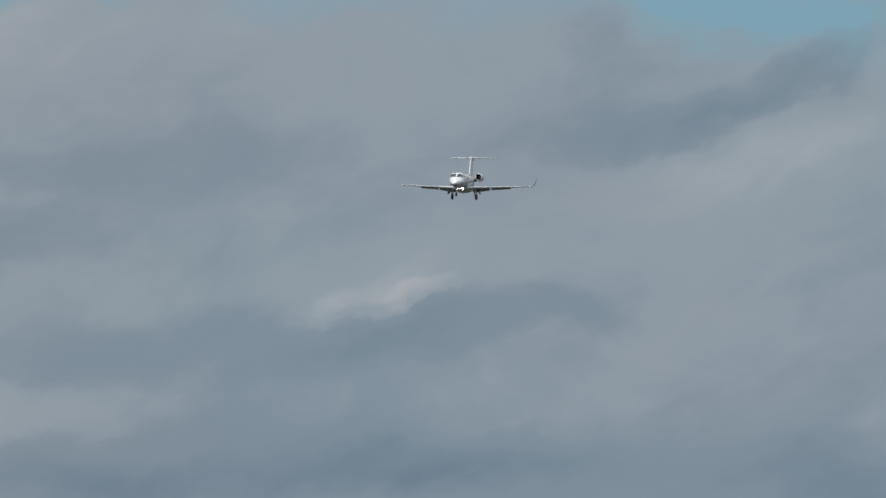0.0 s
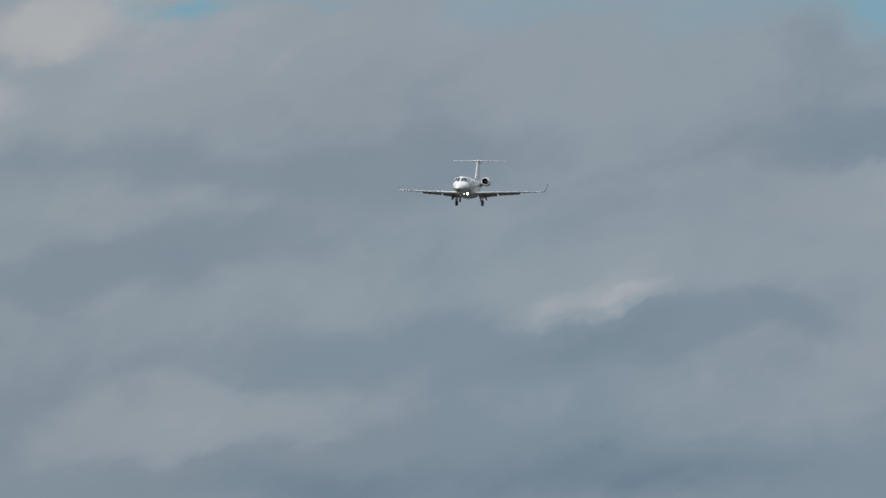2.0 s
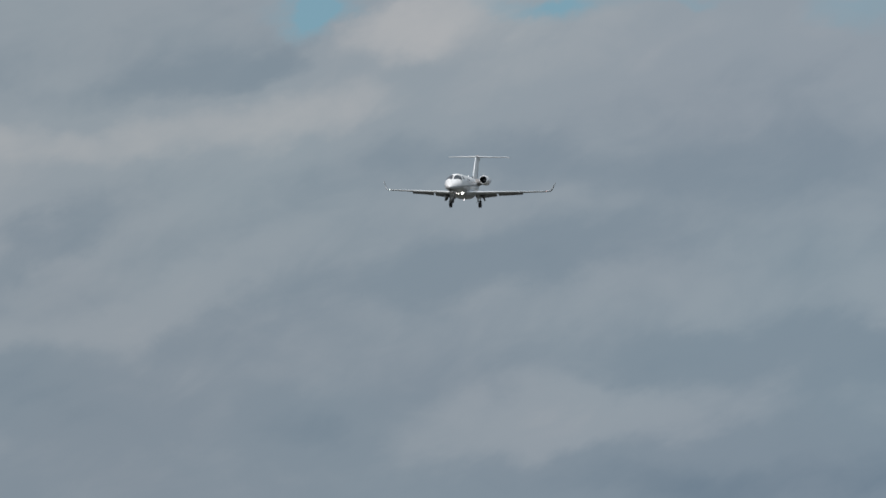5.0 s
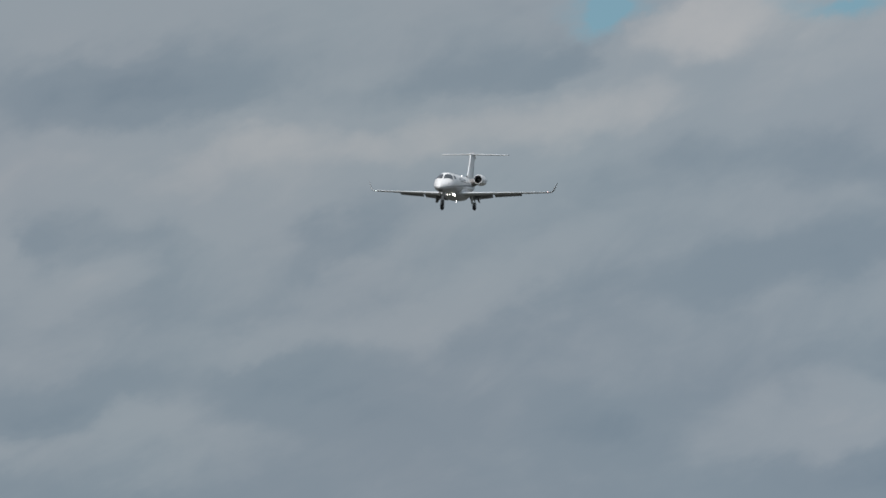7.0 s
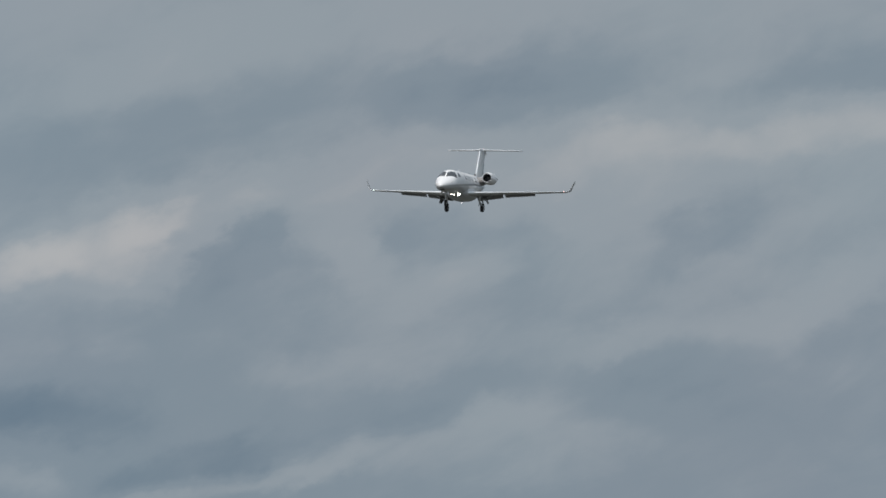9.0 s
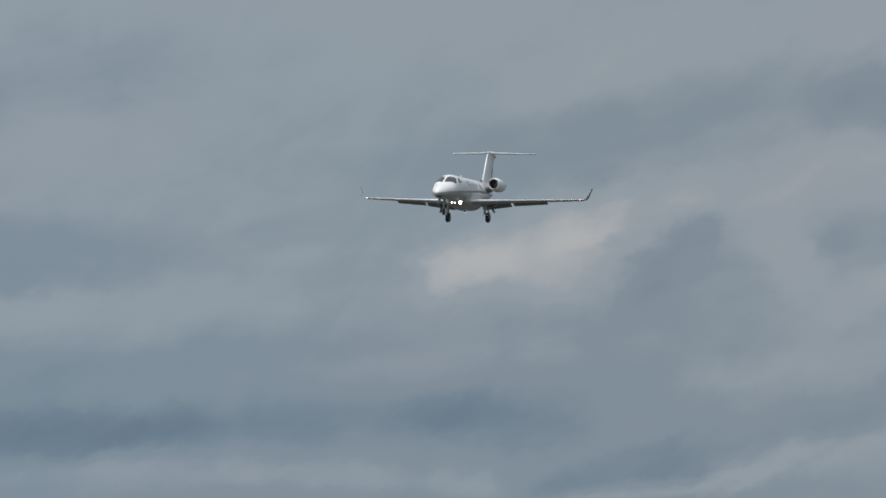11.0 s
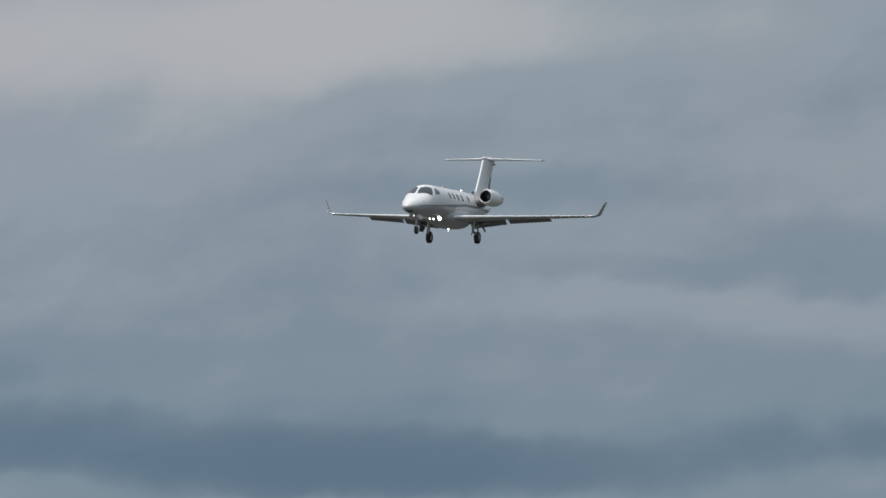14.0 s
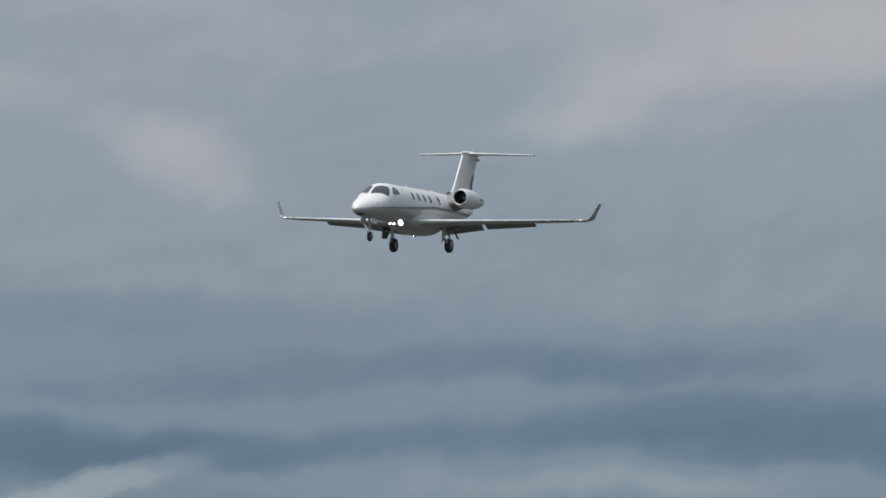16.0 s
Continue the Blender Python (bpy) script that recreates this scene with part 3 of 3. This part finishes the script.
def section(side, x, start, end, drop=0.0, slide=0.0, shrink=1.0, steps=12):
    """The wing section at x, cut from start to end of its chord; drop turns that piece down about its front, in degrees."""
    chord = trailing(x) - leading(x)
    points = foil(chord, 0.112 - 0.003 * x, start, end, steps, -0.18)
    turn, pivot = radians(drop), start * chord
    ring = []
    for aft, up in points:
        if drop:
            da, du = (aft - pivot) * shrink, up * shrink
            aft = pivot + slide + da * math.cos(turn) + du * math.sin(turn)
            up = -da * math.sin(turn) + du * math.cos(turn) - 0.015
        ring.append((side * x, leading(x) + aft, wing_height(x) + up - 0.03 * aft))
    return ring


def wing(side):
    xs = [0.5, 1.0, 1.6, 2.3, 2.9, 3.7, 4.4, 5.1, 5.12, 6.0, 6.8, 7.4]
    rings = [section(side, x, 0.045, 0.73 if x < 5.11 else 0.76) for x in xs]
    skin = part("wing", rings_mesh(rings), wing_paint, jet, "swept pale grey wing with flaps lowered")
    part("leading_edge", rings_mesh([section(side, x, 0.0, 0.046, steps=8) for x in xs]), polished, skin, "bare polished metal leading edge")
    for x0, x1, turn in ((0.95, 2.83, 29), (2.99, 5.08, 26)):
        rings = [section(side, x0 + (x1 - x0) * k / 4, 0.72, 1.0, turn, slide=0.06) for k in range(5)]
        part("flap", rings_mesh(rings), flap_paint, skin, "lowered wing flap")
    part("aileron", rings_mesh([section(side, x, 0.765, 1.0, 1.5) for x in (5.16, 6.0, 6.8, 7.3)]), wing_paint, skin)
    # winglet: the tip sweeps up through a tight curve
    rings = []
    for k in range(13):
        u = k / 12
        bend = min(1.0, u / 0.45)
        angle = radians(66) * bend
        if u < 0.45:
            x = 7.4 + 0.30 / 1.15 * math.sin(angle)
            z = wing_height(7.4) + 0.30 / 1.15 * (1 - math.cos(angle)) + 0.01 * bend
        else:
            s = (u - 0.45) / 0.55 * 0.66
            x = 7.4 + 0.2609 * math.sin(radians(66)) + s * math.cos(radians(66))
            z = wing_height(7.4) + 0.2609 * (1 - math.cos(radians(66))) + 0.01 + s * math.sin(radians(66))
        chord = 0.80 - 0.42 * u
        aft0 = leading(7.4) + 0.40 * u ** 1.3 + 0.02
        ring = []
        for aft, up in foil(chord, 0.09, steps=10):
            ring.append((side * (x - up * math.sin(angle)), aft0 + aft, z + up * math.cos(angle)))
        rings.append(ring)
    part("winglet", rings_mesh(rings), winglet_shade, skin, "upswept winglet, coloured grey for its shaded side")
    bm = bmesh.new()
    bmesh.ops.create_uvsphere(bm, u_segments=12, v_segments=8, radius=1.0,
                              matrix=Matrix.Translation((side * 7.22, leading(7.22) + 0.01, wing_height(7.22))) @ Matrix.Diagonal((0.08, 0.04, 0.025, 1)))
    part("position_light", bm, red_tip_glow if side > 0 else green_tip_glow, skin, "lit wing-tip position light")
    return skin


for side in (1, -1):
    wing(side)


# ---- tail ----
def fin():
    def ring(z, front, chord, start, end, thick=0.085):
        return [(up, front + aft, z) for aft, up in foil(chord, thick, start, end)]
    levels = [(0.95, 11.55, 2.93), (1.35, 12.02, 2.48), (1.85, 12.40, 2.20), (2.3, 12.70, 2.10), (2.8, 13.02, 2.04), (3.24, 13.31, 1.98)]
    skin = part("fin", rings_mesh([ring(z, f, c, 0.045, 0.70) for z, f, c in levels]), white, jet, "white swept tail fin")
    part("leading_edge", rings_mesh([ring(z, f, c, 0.0, 0.046) for z, f, c in levels]), polished, skin, "bare polished metal leading edge")
    rudder = part("rudder", rings_mesh([ring(z, f, c, 0.71, 1.0) for z, f, c in levels[1:]]), white, skin)
    # dark teal strip over the last part of the lower rudder
    part("trailing_strip", rings_mesh([ring(z, f, c, 0.86, 1.03, 0.10) for z, f, c in levels[1:4]]), rudder_teal, rudder, "dark strip along the lower trailing edge")
    # unreadable marks as plain bars on both sides of the fin
    for side in (1, -1):
        for k, (at, up, wide) in enumerate(((13.32, 2.34, 0.30), (14.2, 2.43, 0.12))):
            bm = bmesh.new()
            box(bm, (side * (0.074 if k == 0 else 0.06), at, up), (0.012, wide, 0.05), Matrix.Rotation(side * radians(3), 4, "Z"))
            part("fin_mark", bm, grey_paint, skin, smooth=False)
    bm = rings_mesh([[(0.0 + s * 0.03, 9.9 + k * 0.5, 1.16 + h) for s, h in ((1, -0.05), (0.4, 0.02 + 0.012 * k * k), (-0.4, 0.02 + 0.012 * k * k), (-1, -0.05))] for k in range(6)])
    part("dorsal_fillet", bm, white, skin)
    prof = [(0, 0.02), (0.08, 0.06), (0.3, 0.10), (0.8, 0.12), (1.7, 0.11), (2.1, 0.06), (2.25, 0.02)]
    part("tail_bullet", rings_mesh(spun(prof, (0, 13.2, 3.26), sides=20)), white, skin)
    hinge = [(0, 0.015), (0.12, 0.06), (0.4, 0.085), (0.62, 0.075), (0.74, 0.03)]
    part("hinge_fairing", rings_mesh(spun(hinge, (0, 14.72, 3.06), sides=16)), fairing_paint, skin, "grey fairing under the tailplane hinge")
    bm = bmesh.new()
    bmesh.ops.create_uvsphere(bm, u_segments=12, v_segments=8, radius=0.05, matrix=Matrix.Translation((0, 14.5, 3.37)))
    part("anti_collision_beacon", bm, red_glow, skin, "small red beacon on the fin top")
    return skin


tail_fin = fin()


def tailplane(side):
    def ring(x, start, end):
        u = x / 2.87
        front, chord = 13.72 + 1.36 * u, 1.28 - 0.66 * u
        return [(side * x, front + aft, 3.26 + 0.02 * u + up) for aft, up in foil(chord, 0.09, start, end)]
    xs = [0.05, 0.7, 1.4, 2.1, 2.8]
    skin = part("tailplane", rings_mesh([ring(x, 0.04, 0.68) for x in xs]), white, tail_fin, "white tailplane on top of the fin")
    part("leading_edge", rings_mesh([ring(x, 0.0, 0.042) for x in xs]), polished, skin)
    part("elevator", rings_mesh([ring(x, 0.69, 1.0) for x in xs]), white, skin)


for side in (1, -1):
    tailplane(side)


# ---- engines ----
def engine(side):
    x, z = side * 1.42, 0.97
    outer = [(0.07, 0.368), (0.12, 0.385), (0.3, 0.425), (0.6, 0.445), (1.0, 0.45), (1.45, 0.43), (1.85, 0.375), (2.25, 0.29), (2.55, 0.21), (2.72, 0.165)]
    cowl = part("engine_nacelle", rings_mesh([[Vector(p) + Vector((0, 0, -0.035 * d)) for p in ring] for (d, r), ring in zip(outer, spun(outer, (x, 9.36, z)))], cap=False),
                white, jet, "white engine nacelle beside the tail")
    lip = [(0.07, 0.368), (0.03, 0.359), (0.0, 0.346), (0.0, 0.334), (0.03, 0.318), (0.10, 0.308)]
    part("intake_lip", rings_mesh(spun(lip, (x, 9.36, z)), cap=False), polished, cowl, "bright polished metal intake ring")
    duct = [(0.10, 0.308), (0.25, 0.305), (0.45, 0.302), (0.75, 0.302), (0.76, 0.02)]
    part("intake_duct", rings_mesh(spun(duct, (x, 9.36, z)), cap=False), dark, cowl, "dark inside of the engine intake")
    part("spinner", rings_mesh(spun([(0.42, 0.005), (0.45, 0.03), (0.52, 0.06), (0.62, 0.085), (0.7, 0.095)], (x, 9.36, z), sides=16)), gear_white, cowl)
    bm = bmesh.new()
    for k in range(18):
        m = Matrix.Translation((x, 9.36 + 0.60, z)) @ Matrix.Rotation(2 * math.pi * k / 18, 4, "Y") @ Matrix.Translation((0.18, 0, 0)) @ Matrix.Rotation(radians(38), 4, "X")
        made = bmesh.ops.create_cube(bm, size=1.0)["verts"]
        bmesh.ops.transform(bm, matrix=m @ Matrix.Diagonal((0.19, 0.012, 0.07, 1)), verts=made)
    tagged(part("fan_blades", bm, blade, cowl, "ring of metal fan blades", smooth=False), kind="stuff")
    pipe = [(2.62, 0.175), (2.82, 0.125), (2.82, 0.11), (2.4, 0.13), (2.39, 0.01)]
    part("exhaust_pipe", rings_mesh(spun(pipe, (x, 9.36, z - 0.10)), cap=False), hot_metal, cowl, "dull metal exhaust pipe")
    rings = []
    for k in range(5):
        u = k / 4
        cx = side * (0.55 + 0.55 * u)
        rings.append([(cx, 9.62 + 0.12 * u + aft, 0.64 + 0.16 * u + up) for aft, up in foil(2.3 - 0.2 * u, 0.34 - 0.08 * u)])
    part("pylon", rings_mesh(rings), pylon_shade, cowl, "stub pylon between fuselage and nacelle")
    # unreadable registration and maker's mark as plain bars
    for k, wide in enumerate((0.10, 0.07, 0.09, 0.06, 0.08)):
        bm = bmesh.new()
        a = 10.95 + 0.15 * k
        r = 0.432 - 0.12 * max(0.0, a - 10.9) ** 1.3
        box(bm, (x + side * r * 0.985, a, z - 0.035 * (a - 9.36) + 0.05), (0.012, wide, 0.10), Matrix.Rotation(side * radians(7 + 6 * (a - 10.9)), 4, "Z"))
        part("registration_bar", bm, grey_paint, cowl, smooth=False)
    return cowl


for side in (1, -1):
    engine(side)


# ---- landing gear ----
def wheel(name, parent, centre, radius, width):
    half = width / 2
    profile = [(-half * 0.85, radius * 0.60), (-half, radius * 0.72), (-half * 0.9, radius * 0.90), (-half * 0.5, radius * 0.985), (0, radius),
               (half * 0.5, radius * 0.985), (half * 0.9, radius * 0.90), (half, radius * 0.72), (half * 0.85, radius * 0.60)]
    tyre = part(name, rings_mesh(spun(profile, centre, axis="x", sides=28)), rubber, parent, "black rubber tyre")
    hub = [(-half * 0.9, radius * 0.10), (-half * 0.88, radius * 0.57), (half * 0.88, radius * 0.57), (half * 0.9, radius * 0.10)]
    part("rim", rings_mesh(spun([(d * 1.02, r) for d, r in hub], centre, axis="x", sides=20)), rim_paint, tyre, "grey metal wheel rim")


def main_gear(side):
    foot = Vector((side * 1.35, 8.36, -1.315))
    top = Vector((side * 1.27, 7.88, -0.42))
    knee = Vector((side * 1.24, 7.90, -1.00))
    bm = bmesh.new()
    rod(bm, top, knee, 0.095, 0.075)
    gear = part("main_gear", bm, gear_white, jet, "lowered main landing gear leg")
    bm = bmesh.new()
    rod(bm, knee + Vector((side * 0.02, -0.04, -0.02)), foot + Vector((side * 0.12, 0, 0)), 0.075, 0.06)
    rod(bm, foot + Vector((side * 0.16, 0, 0)), foot, 0.05)
    part("trailing_arm", bm, steel, gear)
    bm = bmesh.new()
    rod(bm, foot + Vector((side * 0.11, -0.06, 0.08)), top + Vector((side * 0.06, 0.22, 0.0)), 0.042, 0.055)
    part("shock_strut", bm, steel, gear)
    bm = bmesh.new()
    rod(bm, knee + Vector((side * 0.03, 0, 0.20)), (side * 2.05, 8.12, -0.50), 0.035)
    part("side_brace", bm, steel, gear)
    bm = bmesh.new()
    rod(bm, knee + Vector((side * -0.02, 0.02, 0.1)), knee + Vector((side * -0.10, 0.05, -0.22)), 0.018)
    part("brake_hose", bm, rubber, gear)
    bm = bmesh.new()
    lean = Matrix.Rotation(side * radians(21), 4, "Z") @ Matrix.Rotation(side * radians(-30), 4, "Y")
    box(bm, (side * 1.72, 8.16, -0.77), (0.075, 0.64, 0.56), lean, bevel=0.015)
    # the door narrows towards its lower edge
    hinge = Vector((side * 1.72, 8.16, -0.77))
    for v in bm.verts:
        flat = lean.inverted() @ (v.co - hinge)
        flat.y = 0.20 + (flat.y - 0.20) * (0.72 + 0.9 * flat.z)
        v.co = hinge + lean @ flat
    part("gear_door", bm, door_shade, gear, "open landing gear door under the wing")
    wheel("tyre", gear, foot, 0.325, 0.25)


for side in (1, -1):
    main_gear(side)


def nose_gear():
    bm = bmesh.new()
    rod(bm, (0, 1.72, -0.40), (0, 1.80, -1.02), 0.055, 0.045)
    rod(bm, (0, 1.80, -1.00), (0, 1.82, -1.20), 0.032)
    gear = part("nose_gear", bm, gear_white, jet, "lowered nose landing gear leg")
    for s in (1, -1):
        bm = bmesh.new()
        box(bm, (s * 0.105, 1.84, -1.20), (0.022, 0.07, 0.30), bevel=0.008)
        part("fork", bm, steel, gear)
        bm = bmesh.new()
        box(bm, (s * 0.26, 1.62, -0.60), (0.02, 0.62, 0.26), Matrix.Rotation(s * radians(-14), 4, "Y"), bevel=0.008)
        part("gear_door", bm, white, gear)
    bm = bmesh.new()
    rod(bm, (0, 1.78, -0.85), (0, 2.22, -0.42), 0.03)
    part("drag_brace", bm, steel, gear)
    bm = bmesh.new()
    rod(bm, (0, 1.86, -0.78), (0, 1.96, -0.92), 0.016)
    rod(bm, (0, 1.96, -0.92), (0, 1.86, -1.04), 0.016)
    part("torque_link", bm, steel, gear)
    wheel("tyre", gear, Vector((0, 1.86, -1.30)), 0.215, 0.16)


nose_gear()


# ---- lights and small fittings ----
def lamp(x, y, z, r, mat, label):
    rim = part("landing_light", rings_mesh(spun([(0.0, r * 1.16), (-0.04, r * 1.18), (-0.05, r * 1.02), (0.16, r * 0.9)], (x, y, z), sides=24)), polished, jet, label)
    lens = [(-0.085, r * 0.15), (-0.08, r * 0.5), (-0.065, r * 0.85), (-0.045, r * 1.0), (-0.03, r * 1.0)]
    part("lens", rings_mesh(spun(lens, (x, y, z), sides=24)), mat, rim, "bright lit lens")


lamp(0.30, 4.98, -0.51, 0.09, lamp_glow, "brightly lit landing light under the fuselage")
lamp(-0.06, 5.02, -0.53, 0.045, dim_glow, "small lit taxi light under the fuselage")
lamp(-0.28, 5.06, -0.52, 0.04, dim_glow, "small lit taxi light under the fuselage")


def beacon(x, y, z, up, size, label):
    """An anti-collision light: a turning lamp head that shines to one side, on a fixed foot."""
    bm = bmesh.new()
    rod(bm, (x, y, z - up * 0.05), (x, y, z + up * 0.015), size * 1.15, size)
    base = part("beacon", bm, gear_white, jet, label)
    head_rings = []
    for k in range(7):
        tilt = math.pi * (k / 6 - 0.5) * 0.94
        head_rings.append([(size * math.cos(tilt) * math.cos(g), size * math.cos(tilt) * math.sin(g), size * 1.2 * math.sin(tilt))
                           for g in [2 * math.pi * j / 14 for j in range(14)]])
    head = part("lamp_head", rings_mesh(head_rings), grey_paint, base, "turning lamp head")
    rows = []
    for k in range(7):
        tilt = math.pi * (k / 6 - 0.5) * 0.9
        rows.append([(size * 1.05 * math.cos(tilt) * math.sin(g), -size * 1.05 * math.cos(tilt) * math.cos(g), size * 1.27 * math.sin(tilt))
                     for g in [radians(-26 + 52 * j / 6) for j in range(7)]])
    part("lens", rings_mesh(rows, closed=False, cap=False), strobe_glow, head, "lit beacon lens")
    head.location = (x, y, z + up * 0.05)
    return head


belly_beacon = beacon(0, 7.5, -0.88, -1, 0.065, "anti-collision light under the belly")
roof_beacon = beacon(0, 9.55, 1.23, 1, 0.04, "anti-collision light on the cabin roof")


def blade_antenna(x, y, z, up):
    rings = []
    for k in range(4):
        u = k / 3
        rings.append([(x + s, y + 0.12 * u + aft, z + up * 0.15 * u) for aft, s in foil(0.30 - 0.14 * u, 0.10, steps=6)])
    part("blade_antenna", rings_mesh(rings), white, jet)


blade_antenna(0, 6.0, 1.20, 1)
bm = bmesh.new()
bmesh.ops.create_uvsphere(bm, u_segments=10, v_segments=8, radius=0.07, matrix=Matrix.Translation((0.10, 11.35, 1.28)))
part("air_scoop", bm, dark, jet, "small dark inlet at the root of the fin")
for side in (1, -1):
    bm = bmesh.new()
    at = hull(1.15, 0.45 if side > 0 else math.pi - 0.45)
    rod(bm, at, at + Vector((side * 0.09, -0.02, -0.02)), 0.014)
    rod(bm, at + Vector((side * 0.09, -0.02, -0.02)), at + Vector((side * 0.10, -0.16, -0.02)), 0.012)
    part("pitot_probe", bm, steel, jet)


# ---- flight ----
START = Vector((-4.2952, 1427.0047, 72.4863))
SPEED = Vector((-9.5487, -54.3116, -2.7042))
DRIFT = 0.21063


def flight(t):
    """Where the jet is at t seconds: a slightly curved, slowly sinking approach."""
    at = START + SPEED * t + Vector((DRIFT * (t - 8) ** 2 / 2, 0, 0))
    yaw, pitch, roll = -7.1136 + 0.9548 * (t - 8) / 8, 0.2219 + 0.8632 * (t - 8) / 8, 1.05 + 0.36 * (t / 16) ** 3
    return (Matrix.Translation(at) @ Matrix.Rotation(radians(yaw), 4, "Z") @ Matrix.Rotation(radians(-pitch), 4, "X")
            @ Matrix.Rotation(radians(roll), 4, "Y"))


def motions():
    walk(jet, [(k * 0.5, flight(k * 0.5)) for k in range(33)])
    # the beacon heads turn, and shine forward at these moments
    flashes = [-0.5, 0.5, 1.5, 2.5, 3.75, 4.9, 5.95, 7.0, 8.45, 9.5, 10.6, 11.6, 12.9, 14.0, 15.05, 16.2]
    for head in (belly_beacon, roof_beacon):
        at = head.location.copy()
        walk(head, [(k / 10, pose(*at, 0, 0, 360 * float(np.interp(k / 10, flashes, range(len(flashes)))))) for k in range(161)])


motions()
